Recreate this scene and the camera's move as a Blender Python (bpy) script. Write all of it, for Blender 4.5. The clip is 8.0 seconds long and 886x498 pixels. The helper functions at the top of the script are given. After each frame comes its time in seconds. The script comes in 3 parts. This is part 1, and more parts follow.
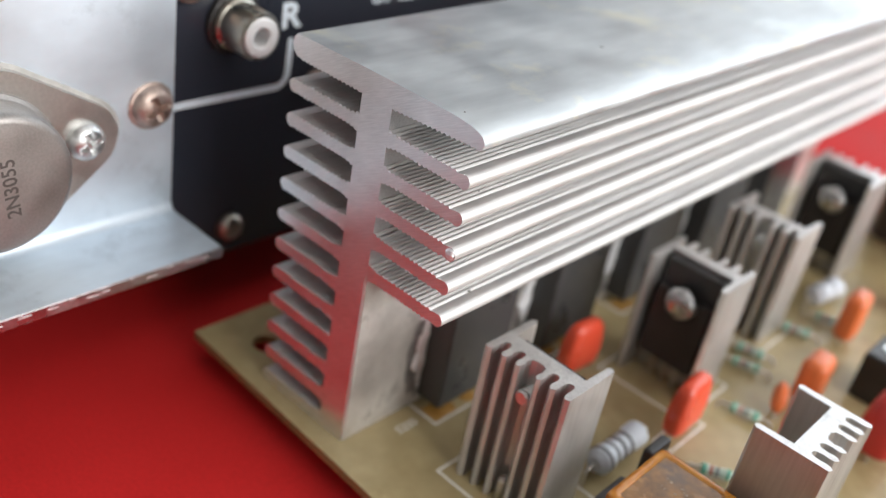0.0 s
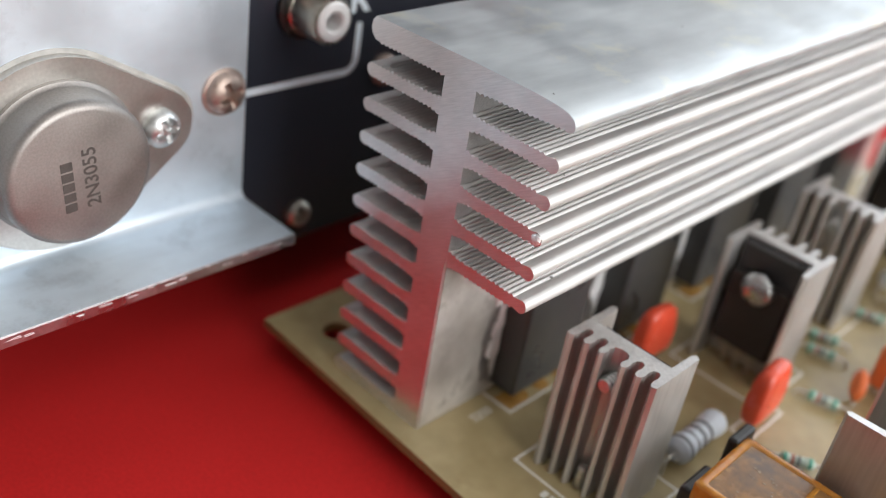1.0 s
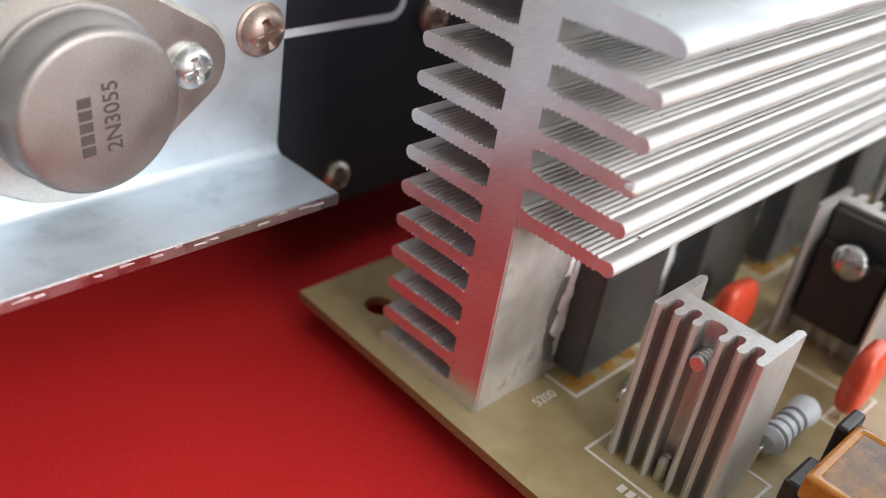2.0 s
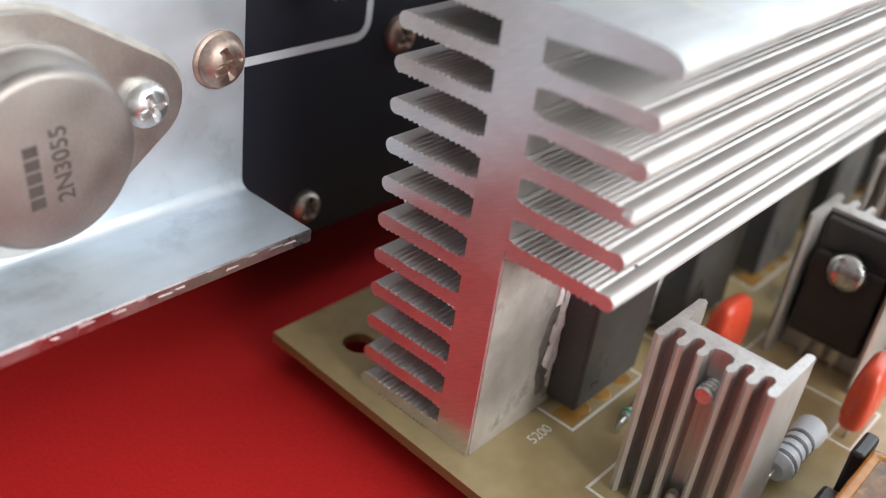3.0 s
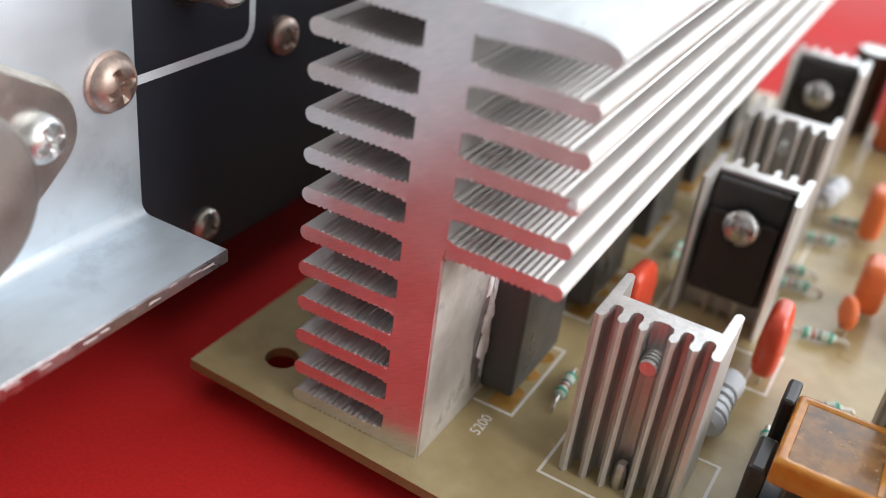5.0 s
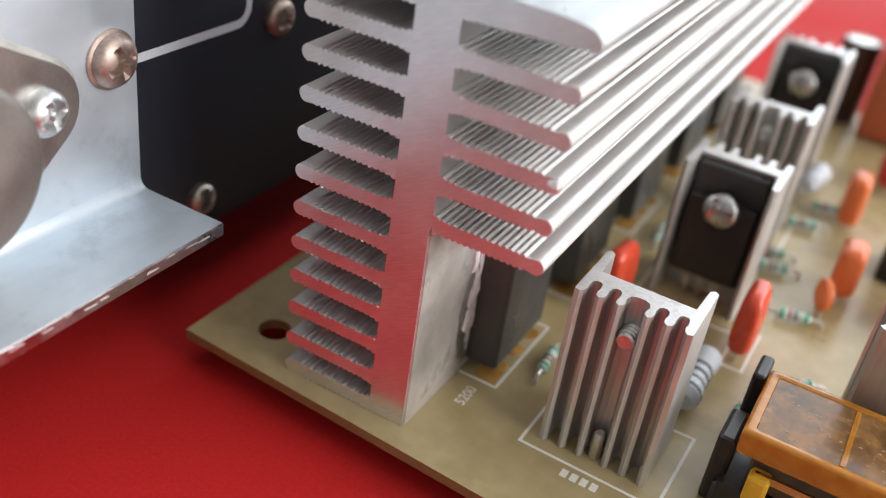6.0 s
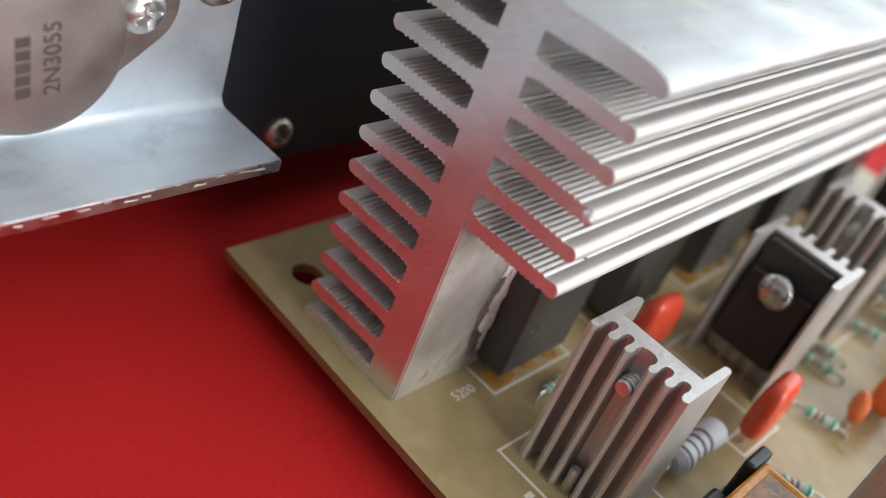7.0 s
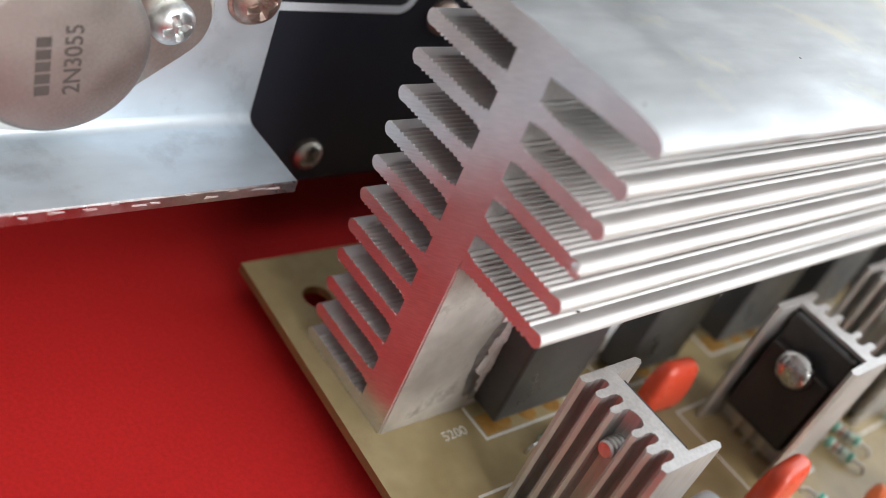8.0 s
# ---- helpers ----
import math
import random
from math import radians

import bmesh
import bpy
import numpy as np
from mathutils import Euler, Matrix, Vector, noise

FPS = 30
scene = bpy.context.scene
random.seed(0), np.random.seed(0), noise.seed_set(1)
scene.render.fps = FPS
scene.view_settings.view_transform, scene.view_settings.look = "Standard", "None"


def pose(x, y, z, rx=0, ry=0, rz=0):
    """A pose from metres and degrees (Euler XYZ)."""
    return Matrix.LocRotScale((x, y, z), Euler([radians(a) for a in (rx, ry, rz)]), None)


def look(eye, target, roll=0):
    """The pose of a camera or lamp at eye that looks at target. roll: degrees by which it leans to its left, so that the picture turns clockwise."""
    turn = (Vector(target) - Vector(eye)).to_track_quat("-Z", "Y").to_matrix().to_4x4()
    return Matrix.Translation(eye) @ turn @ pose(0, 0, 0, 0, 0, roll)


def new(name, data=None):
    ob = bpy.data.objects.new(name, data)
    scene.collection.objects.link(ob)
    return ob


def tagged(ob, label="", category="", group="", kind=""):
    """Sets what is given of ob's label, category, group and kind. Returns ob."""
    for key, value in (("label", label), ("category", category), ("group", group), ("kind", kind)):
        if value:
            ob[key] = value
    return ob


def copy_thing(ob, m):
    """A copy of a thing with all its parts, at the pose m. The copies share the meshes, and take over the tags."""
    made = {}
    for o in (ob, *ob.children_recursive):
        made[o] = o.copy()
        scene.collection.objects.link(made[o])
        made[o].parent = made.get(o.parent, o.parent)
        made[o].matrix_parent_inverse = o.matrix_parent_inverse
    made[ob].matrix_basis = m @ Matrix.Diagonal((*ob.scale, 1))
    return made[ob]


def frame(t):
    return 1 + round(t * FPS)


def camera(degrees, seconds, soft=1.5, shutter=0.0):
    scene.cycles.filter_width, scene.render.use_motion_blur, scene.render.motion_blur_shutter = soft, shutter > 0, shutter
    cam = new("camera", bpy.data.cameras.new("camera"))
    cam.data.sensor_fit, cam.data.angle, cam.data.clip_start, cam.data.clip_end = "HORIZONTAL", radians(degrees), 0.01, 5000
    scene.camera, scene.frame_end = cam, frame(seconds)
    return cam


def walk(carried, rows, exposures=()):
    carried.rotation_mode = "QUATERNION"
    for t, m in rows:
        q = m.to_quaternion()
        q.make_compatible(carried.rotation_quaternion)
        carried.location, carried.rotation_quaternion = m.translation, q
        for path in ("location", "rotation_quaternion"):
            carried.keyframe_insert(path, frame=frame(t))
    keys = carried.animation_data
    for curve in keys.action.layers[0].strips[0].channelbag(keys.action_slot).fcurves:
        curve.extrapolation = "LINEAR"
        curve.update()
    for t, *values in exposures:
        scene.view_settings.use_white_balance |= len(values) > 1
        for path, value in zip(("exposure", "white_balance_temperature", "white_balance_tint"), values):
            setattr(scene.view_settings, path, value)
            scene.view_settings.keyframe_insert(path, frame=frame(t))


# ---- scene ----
cam = camera(48.82, 8.0, soft=0.85)
cam.data.dof.use_dof, cam.data.dof.focus_distance, cam.data.dof.aperture_fstop = True, 0.126, 13.5
PATH = [
    (0, (0.08121, -0.08884, 0.10976), (0.02878, -0.02041, 0.05908), 11.08),
    (0.4, (0.07687, -0.08538, 0.11812), (0.02418, -0.01800, 0.06631), 10.70),
    (0.5, (0.07654, -0.08614, 0.11808), (0.02356, -0.01900, 0.06626), 10.41),
    (0.7, (0.07577, -0.09129, 0.11643), (0.02219, -0.02451, 0.06475), 9.93),
    (1, (0.07512, -0.09222, 0.10724), (0.02095, -0.02635, 0.05502), 9.76),
    (1.5, (0.06998, -0.09074, 0.09077), (0.01523, -0.02531, 0.03860), 9.89),
    (1.7, (0.06914, -0.09013, 0.08905), (0.01411, -0.02413, 0.03790), 9.72),
    (2, (0.06215, -0.08768, 0.09202), (0.00765, -0.02216, 0.03970), 10.12),
    (2.2, (0.06138, -0.08688, 0.09450), (0.00622, -0.02180, 0.04235), 10.04),
    (3.3, (0.05093, -0.08200, 0.09016), (0.00170, -0.01175, 0.03877), 7.98),
    (3.5, (0.04923, -0.08267, 0.09465), (0.00256, -0.01077, 0.04316), 8.25),
    (4, (0.04572, -0.08585, 0.09037), (0.00429, -0.01078, 0.03892), 8.89),
    (4.2, (0.04510, -0.08668, 0.08974), (0.00599, -0.01021, 0.03854), 8.80),
    (4.5, (0.04255, -0.08675, 0.09203), (0.00469, -0.01015, 0.04009), 7.98),
    (5.8, (0.04234, -0.09018, 0.09042), (0.00542, -0.01273, 0.03906), 7.89),
    (6, (0.04554, -0.09097, 0.09329), (0.00908, -0.01438, 0.04033), 8.70),
    (6.2, (0.04564, -0.08982, 0.09601), (0.00755, -0.01427, 0.04271), 12.35),
    (6.5, (0.04571, -0.09231, 0.10113), (0.00416, -0.01972, 0.04632), 17.25),
    (6.8, (0.04896, -0.08952, 0.09805), (0.00569, -0.01832, 0.04276), 20.80),
    (7, (0.05277, -0.08602, 0.09637), (0.00878, -0.01610, 0.04002), 21.87),
    (7.2, (0.05641, -0.08320, 0.09678), (0.00973, -0.01569, 0.03965), 23.09),
    (7.5, (0.05859, -0.08202, 0.09829), (0.00919, -0.01620, 0.04148), 24.26),
    (7.8, (0.05701, -0.07877, 0.09896), (0.00620, -0.01372, 0.04252), 24.45),
    (8, (0.05860, -0.07824, 0.09934), (0.00732, -0.01331, 0.04318), 24.73),
]
walk(cam, [(t, look(eye, target, roll)) for t, eye, target, roll in PATH],
     exposures=((0, 0.10), (1, 0.0), (2, 0.18), (3.5, 0.20), (4.5, 0.30), (6, 0.24), (6.5, 0.06), (7, 0.0), (7.5, 0.08), (8, 0.10)))

# ---- world and lights ----
world = bpy.data.worlds.new("world")
scene.world = world
world.use_nodes = True
wn = world.node_tree
sky = wn.nodes.new("ShaderNodeTexSky")
sky.sky_type, sky.sun_disc = "NISHITA", False
sky.sun_elevation, sky.sun_rotation = radians(45), radians(100)
wn.links.new(sky.outputs[0], wn.nodes["Background"].inputs[0])
wn.nodes["Background"].inputs[1].default_value = 0.12

ROOM = (-1.7, 1.9, -1.8, 1.8, -0.76, 1.75)      # x0 x1 y0 y1 floor ceiling
TABLE_Z = -6.6                                   # cloth surface, mm


def area_lamp(name, eye, target, w, h, power, colour):
    data = bpy.data.lights.new(name, "AREA")
    data.shape, data.size, data.size_y, data.energy, data.color = "RECTANGLE", w, h, power, colour
    ob = new(name, data)
    ob.matrix_world = look(eye, target)
    return ob


area_lamp("window_daylight", (1.87, 0.475, 0.86), (0.0, 0.475, 0.86), 2.15, 1.46, 54.0, (1.0, 0.97, 0.93))
area_lamp("window_daylight", (0.35, 1.77, 0.85), (0.35, 0.0, 0.85), 2.12, 1.48, 25.0, (0.93, 0.975, 1.0))

# ---- materials ----
def mat(name, colour, rough=0.5, metal=0.0, grain=1.0, vary=0.12, blotch=12.0, bump=0.0, stretch=(1, 1, 1),
        rough_vary=0.1, spec=0.5, tint=None, alpha_glass=0.0, turn=0.0, stain=None, stain_size=6.0, stain_part=0.5):
    """Principled surface with variation at two scales; grain and blotch are sizes in mm."""
    m = bpy.data.materials.new(name)
    m.use_nodes = True
    nt = m.node_tree
    n, ln = nt.nodes, nt.links
    b = n["Principled BSDF"]
    b.inputs["Metallic"].default_value = metal
    b.inputs["Specular IOR Level"].default_value = spec
    if alpha_glass:
        b.inputs["Transmission Weight"].default_value = alpha_glass
        b.inputs["IOR"].default_value = 1.45
    tc = n.new("ShaderNodeTexCoord")
    mp = n.new("ShaderNodeMapping")
    mp.vector_type = "TEXTURE"
    mp.inputs["Scale"].default_value = [1 / f for f in stretch]
    mp.inputs["Rotation"].default_value = (0, radians(turn), 0)
    ln.new(tc.outputs["Object"], mp.inputs[0])
    fine, big = n.new("ShaderNodeTexNoise"), n.new("ShaderNodeTexNoise")
    fine.inputs["Scale"].default_value, fine.inputs["Detail"].default_value = 1000.0 / grain, 4.0
    big.inputs["Scale"].default_value, big.inputs["Detail"].default_value = 1000.0 / blotch, 5.0
    ln.new(mp.outputs[0], fine.inputs["Vector"])
    ln.new(tc.outputs["Object"], big.inputs["Vector"])
    add = n.new("ShaderNodeMath")
    add.operation = "ADD"
    ln.new(fine.outputs["Fac"], add.inputs[0])
    ln.new(big.outputs["Fac"], add.inputs[1])
    ramp = n.new("ShaderNodeMapRange")
    ramp.inputs[1].default_value, ramp.inputs[2].default_value = 0.7, 1.3
    ln.new(add.outputs[0], ramp.inputs[0])
    mix = n.new("ShaderNodeMix")
    mix.data_type = "RGBA"
    lo = [c * (1 - vary) for c in colour]
    hi = [min(1, c * (1 + vary)) for c in (tint or colour)]
    mix.inputs[6].default_value, mix.inputs[7].default_value = (*lo, 1), (*hi, 1)
    ln.new(ramp.outputs[0], mix.inputs[0])
    ln.new(mix.outputs[2], b.inputs["Base Color"])
    if stain:
        # scattered stains with ragged outlines
        spot, cut, over = n.new("ShaderNodeTexNoise"), n.new("ShaderNodeMapRange"), n.new("ShaderNodeMix")
        spot.inputs["Scale"].default_value, spot.inputs["Detail"].default_value = 1000.0 / stain_size, 6.0
        spot.inputs["Roughness"].default_value = 0.65
        cut.inputs[1].default_value, cut.inputs[2].default_value, cut.inputs[4].default_value = 0.56, 0.70, stain_part
        over.data_type = "RGBA"
        over.inputs[7].default_value = (*stain, 1)
        ln.new(tc.outputs["Object"], spot.inputs["Vector"])
        ln.new(spot.outputs["Fac"], cut.inputs[0])
        ln.new(cut.outputs[0], over.inputs[0])
        ln.new(mix.outputs[2], over.inputs[6])
        ln.new(over.outputs[2], b.inputs["Base Color"])
    rr = n.new("ShaderNodeMapRange")
    rr.inputs[1].default_value, rr.inputs[2].default_value = 0.3, 0.7
    rr.inputs[3].default_value, rr.inputs[4].default_value = max(0.03, rough - rough_vary), min(1, rough + rough_vary)
    ln.new(big.outputs["Fac"], rr.inputs[0])
    ln.new(rr.outputs[0], b.inputs["Roughness"])
    if bump:
        bp = n.new("ShaderNodeBump")
        bp.inputs["Strength"].default_value, bp.inputs["Distance"].default_value = bump, 0.0002
        ln.new(fine.outputs["Fac"], bp.inputs["Height"])
        ln.new(bp.outputs[0], b.inputs["Normal"])
    return m


M = {
    "alu_cut": mat("sawn aluminium", (0.80, 0.785, 0.785), 0.33, 0.88, 0.40, 0.12, 9, 0.12, (0.16, 1, 1.7), 0.05, turn=-28),
    "alu_fin": mat("extruded aluminium", (0.66, 0.65, 0.64), 0.58, 0.65, 0.6, 0.09, 14, 0.05, (1, 0.04, 1), 0.08),
    "alu_top": mat("mill finish aluminium", (0.52, 0.55, 0.57), 0.54, 0.85, 2.5, 0.06, 11, 0.012, (1, 0.25, 1), 0.14, tint=(0.59, 0.62, 0.635), stain=(0.74, 0.72, 0.60), stain_size=14, stain_part=0.7),
    "alu_sheet": mat("bright aluminium sheet", (0.65, 0.725, 0.795), 0.50, 0.72, 3.0, 0.05, 14, 0.012, (1, 0.4, 0.6), 0.10, tint=(0.69, 0.77, 0.84), stain=(0.42, 0.47, 0.52), stain_size=9, stain_part=0.45),
    "alu_small": mat("small heatsink aluminium", (0.60, 0.585, 0.57), 0.50, 0.90, 0.5, 0.10, 6, 0.06, (1, 1, 0.06), 0.06),
    "alu_end": mat("sky-lightened cut aluminium", (0.66, 0.65, 0.64), 0.48, 0.95, 0.5, 0.12, 5, 0.25, stain=(0.40, 0.39, 0.38), stain_size=3.5, stain_part=0.6),
    "alu_lip": mat("shade-toned aluminium edge", (0.55, 0.52, 0.54), 0.32, 1.0, 0.8, 0.15, 4, 0.15),
    "chrome": mat("polished dome screw", (0.60, 0.61, 0.62), 0.27, 1.0, 0.5, 0.08, 2, 0.03),
    "alu_bright": mat("scratch and glint aluminium", (0.92, 0.93, 0.95), 0.55, 1.0, 0.4, 0.06, 3, 0.2),
    "alu_stained": mat("stained aluminium", (0.62, 0.59, 0.56), 0.50, 0.75, 1.2, 0.12, 7, 0.06, (1, 0.2, 0.2), tint=(0.74, 0.72, 0.69), stain=(0.36, 0.33, 0.30), stain_size=7, stain_part=0.7),
    "red": mat("red cloth", (0.55, 0.018, 0.018), 0.75, 0, 0.6, 0.13, 60, 0.25, spec=0.2),
    "pcb": mat("bare fibre board", (0.36, 0.283, 0.14), 0.36, 0, 5.0, 0.05, 40, 0.0, tint=(0.43, 0.348, 0.19), stain=(0.24, 0.155, 0.06), stain_size=18, stain_part=0.55),
    "pcb_edge": mat("cut board edge", (0.24, 0.15, 0.06), 0.6, 0, 0.5, 0.15, 8, 0.2),
    "silk": mat("white silkscreen ink", (0.78, 0.77, 0.72), 0.6, 0, 0.4, 0.10, 5),
    "flux": mat("amber flux and copper pad", (0.36, 0.18, 0.04), 0.22, 0, 3.0, 0.12, 5, 0.02, tint=(0.48, 0.28, 0.09)),
    # epoxy blacks lifted for lens haze; the grey one paints in reflections too
    "epoxy": mat("black moulded epoxy", (0.036, 0.031, 0.030), 0.42, 0, 0.4, 0.2, 6, 0.10, spec=0.35),
    "epoxy_grey": mat("reflection-greyed black epoxy", (0.05, 0.05, 0.052), 0.32, 0, 0.8, 0.15, 7, 0.02, spec=0.5),
    "paste": mat("white thermal paste", (0.84, 0.85, 0.88), 0.6, 0, 0.7, 0.15, 3, 0.5),
    "grease": mat("dark grease", (0.30, 0.285, 0.275), 0.35, 0.5, 1.5, 0.45, 2.5, 0.1),
    "grit": mat("dark grit", (0.10, 0.085, 0.07), 0.7, 0, 0.3, 0.2, 1),
    "mica": mat("mica insulator", (0.45, 0.44, 0.42), 0.2, 0, 2, 0.2, 5),
    "tin": mat("tinned lead", (0.62, 0.60, 0.56), 0.35, 1.0, 0.5, 0.1, 3),
    "steel": mat("zinc plated screw", (0.72, 0.74, 0.74), 0.38, 1.0, 0.5, 0.12, 2, 0.05),
    "brass": mat("bronzed screw", (0.50, 0.40, 0.35), 0.48, 1.0, 0.6, 0.2, 2, 0.1),
    "nickel": mat("dull nickel screw", (0.44, 0.415, 0.365), 0.36, 1.0, 0.5, 0.15, 2, 0.05),
    "to3": mat("nickel plated steel can", (0.33, 0.31, 0.295), 0.50, 0.85, 0.35, 0.12, 7, 0.10),
    "to3_base": mat("nickel plated base", (0.52, 0.505, 0.48), 0.40, 1.0, 0.5, 0.10, 6, 0.1),
    "print_dark": mat("dark stamped ink", (0.07, 0.06, 0.055), 0.6, 0, 0.3, 0.2, 2),
    "panel": mat("black painted steel", (0.022, 0.025, 0.036), 0.30, 0, 0.5, 0.10, 20, 0.0, rough_vary=0.03, spec=0.6),
    "panel_ink": mat("pale printed ink", (0.74, 0.82, 0.88), 0.55, 0, 0.4, 0.08, 6),
    "white_plastic": mat("white plastic", (0.80, 0.80, 0.80), 0.35, 0, 1, 0.03, 5),
    "red_plastic": mat("red plastic", (0.62, 0.04, 0.02), 0.35, 0, 1, 0.06, 5),
    "cap_red": mat("red dipped coating", (0.74, 0.085, 0.04), 0.30, 0, 1.0, 0.03, 9, 0.03),
    "cap_orange": mat("orange film coating", (0.74, 0.17, 0.05), 0.38, 0, 1.0, 0.05, 8, 0.04),
    "cap_darkred": mat("dark red coating", (0.52, 0.03, 0.025), 0.38, 0, 1.0, 0.05, 8, 0.04),
    "cap_terracotta": mat("terracotta resin case", (0.50, 0.12, 0.045), 0.42, 0, 1.0, 0.06, 8, 0.04),
    "brown_sleeve": mat("dark brown shrink sleeve", (0.05, 0.03, 0.025), 0.35, 0, 1.0, 0.12, 8, 0.03),
    "res_white": mat("pale blue grey resistor", (0.62, 0.66, 0.72), 0.4, 0, 0.6, 0.06, 3, 0.08),
    "res_green": mat("pale green resistor", (0.50, 0.62, 0.54), 0.4, 0, 0.6, 0.08, 2, 0.08),
    "band_dark": mat("dark band", (0.13, 0.13, 0.14), 0.45, 0, 0.6, 0.1, 3),
    "band_green": mat("green band", (0.03, 0.32, 0.22), 0.45, 0, 0.6, 0.1, 3),
    "band_red": mat("brown red band", (0.35, 0.07, 0.05), 0.45, 0, 0.6, 0.1, 3),
    "amber": mat("amber translucent cover", (0.72, 0.26, 0.03), 0.10, 0, 2.0, 0.08, 9, 0.0, alpha_glass=0.5, rough_vary=0.03, tint=(0.85, 0.40, 0.06)),
    "amber_clear": mat("dusty brown cover window", (0.15, 0.075, 0.03), 0.24, 0, 2.0, 0.25, 4, 0.0, rough_vary=0.10, spec=0.4, tint=(0.24, 0.12, 0.04), stain=(0.48, 0.25, 0.08), stain_size=3.0, stain_part=0.6),
    "dust": mat("pale dust", (0.38, 0.30, 0.21), 0.8, 0, 0.5, 0.2, 2),
    "core": mat("dusty dark relay core", (0.085, 0.06, 0.045), 0.5, 0, 2.0, 0.15, 6, 0.0, tint=(0.12, 0.09, 0.065)),
    "black_plastic": mat("black plastic", (0.018, 0.016, 0.015), 0.35, 0, 1, 0.2, 6, 0.08),
    "copper": mat("copper strip", (0.66, 0.34, 0.17), 0.3, 1.0, 0.5, 0.15, 3),
    "yellow": mat("yellow tape", (0.72, 0.42, 0.03), 0.45, 0, 1, 0.08, 4, 0.1),
    "wall": mat("off white wall paint", (0.74, 0.73, 0.70), 0.8, 0, 3, 0.03, 300, 0.05),
    # dark tone chosen to hold back fill light from behind the camera
    "wall_dark": mat("fill-cutting brown paint", (0.27, 0.25, 0.235), 0.8, 0, 3, 0.03, 300, 0.05),
    "ceiling": mat("fill-cutting ceiling grey", (0.55, 0.55, 0.55), 0.85, 0, 3, 0.02, 300, 0.05),
    "floor": mat("grey floor tile", (0.55, 0.53, 0.51), 0.4, 0, 4, 0.1, 200, 0.05),
    "wood": mat("brown table wood", (0.20, 0.12, 0.07), 0.5, 0, 2, 0.2, 40, 0.1, (1, 0.1, 1)),
    "frame": mat("white window frame paint", (0.78, 0.78, 0.77), 0.4, 0, 2, 0.03, 50),
}


# ---- mesh tools (millimetres) ----
def part(name, bm, material, parent=None, label="", smooth=False, ends=""):
    """One mesh from a bmesh in millimetres, linked under its thing."""
    bmesh.ops.scale(bm, vec=(0.001,) * 3, verts=bm.verts)
    bmesh.ops.recalc_face_normals(bm, faces=bm.faces)
    me = bpy.data.meshes.new(name)
    bm.to_mesh(me)
    bm.free()
    me.materials.append(M[material] if isinstance(material, str) else material)
    if ends:
        me.materials.append(M[ends])
        for p in me.polygons:
            p.material_index = int(abs(p.normal.z if ends == "alu_end" else p.normal.y) > 0.9)
    if smooth:
        me.polygons.foreach_set("use_smooth", [True] * len(me.polygons))
        me.set_sharp_from_angle(angle=radians(38))
    ob = new(name, me)
    ob.parent = parent
    if label:
        tagged(ob, label)
    return ob


def thing(name, label, category, group="", kind="", m=None):
    ob = new(name)
    ob.empty_display_size = 0.005
    tagged(ob, label, category, group, kind)
    if m is not None:
        ob.matrix_basis = m
    return ob


def at_mm(x, y, z, rx=0, ry=0, rz=0):
    return pose(x / 1000, y / 1000, z / 1000, rx, ry, rz)


def box(x0, x1, y0, y1, z0, z1, bevel=0.0, seg=1, bm=None):
    bm = bm or bmesh.new()
    made = bmesh.ops.create_cube(bm, size=1.0)["verts"]
    bmesh.ops.scale(bm, vec=(x1 - x0, y1 - y0, z1 - z0), verts=made)
    bmesh.ops.translate(bm, vec=((x0 + x1) / 2, (y0 + y1) / 2, (z0 + z1) / 2), verts=made)
    if bevel:
        edges = list({e for v in made for e in v.link_edges})
        bmesh.ops.bevel(bm, geom=edges, offset=bevel, segments=seg, affect="EDGES", profile=0.5)
    return bm


AXIS = {"x": Matrix.Rotation(radians(90), 4, "Y"), "y": Matrix.Rotation(radians(-90), 4, "X"), "z": Matrix.Identity(4)}


def lathe(profile, centre=(0, 0, 0), axis="z", seg=24, bm=None):
    """Turns (radius, height) pairs round an axis; radius 0 closes an end."""
    bm = bm or bmesh.new()
    turn = Matrix.Translation(centre) @ AXIS[axis]
    rings = []
    for r, h in profile:
        if r <= 1e-6:
            rings.append([bm.verts.new(turn @ Vector((0, 0, h)))])
        else:
            rings.append([bm.verts.new(turn @ Vector((r * math.cos(2 * math.pi * k / seg), r * math.sin(2 * math.pi * k / seg), h))) for k in range(seg)])
    for a, b in zip(rings, rings[1:]):
        for k in range(seg):
            j = (k + 1) % seg
            loop = [a[k % len(a)], a[j % len(a)], b[j % len(b)], b[k % len(b)]]
            loop = list(dict.fromkeys(loop))
            if len(loop) > 2:
                bm.faces.new(loop)
    return bm


def prism(poly, a, b, plane="xz", bm=None):
    """Sweeps a 2D outline from a to b along the third axis."""
    bm = bm or bmesh.new()
    place = {"xz": lambda u, v, w: (u, w, v), "xy": lambda u, v, w: (u, v, w), "yz": lambda u, v, w: (w, u, v)}[plane]
    lo = [bm.verts.new(place(u, v, a)) for u, v in poly]
    hi = [bm.verts.new(place(u, v, b)) for u, v in poly]
    n = len(poly)
    for k in range(n):
        bm.faces.new((lo[k], lo[(k + 1) % n], hi[(k + 1) % n], hi[k]))
    caps = [bm.faces.new(lo), bm.faces.new(hi)]
    bm.normal_update()
    bmesh.ops.triangulate(bm, faces=caps)
    return bm


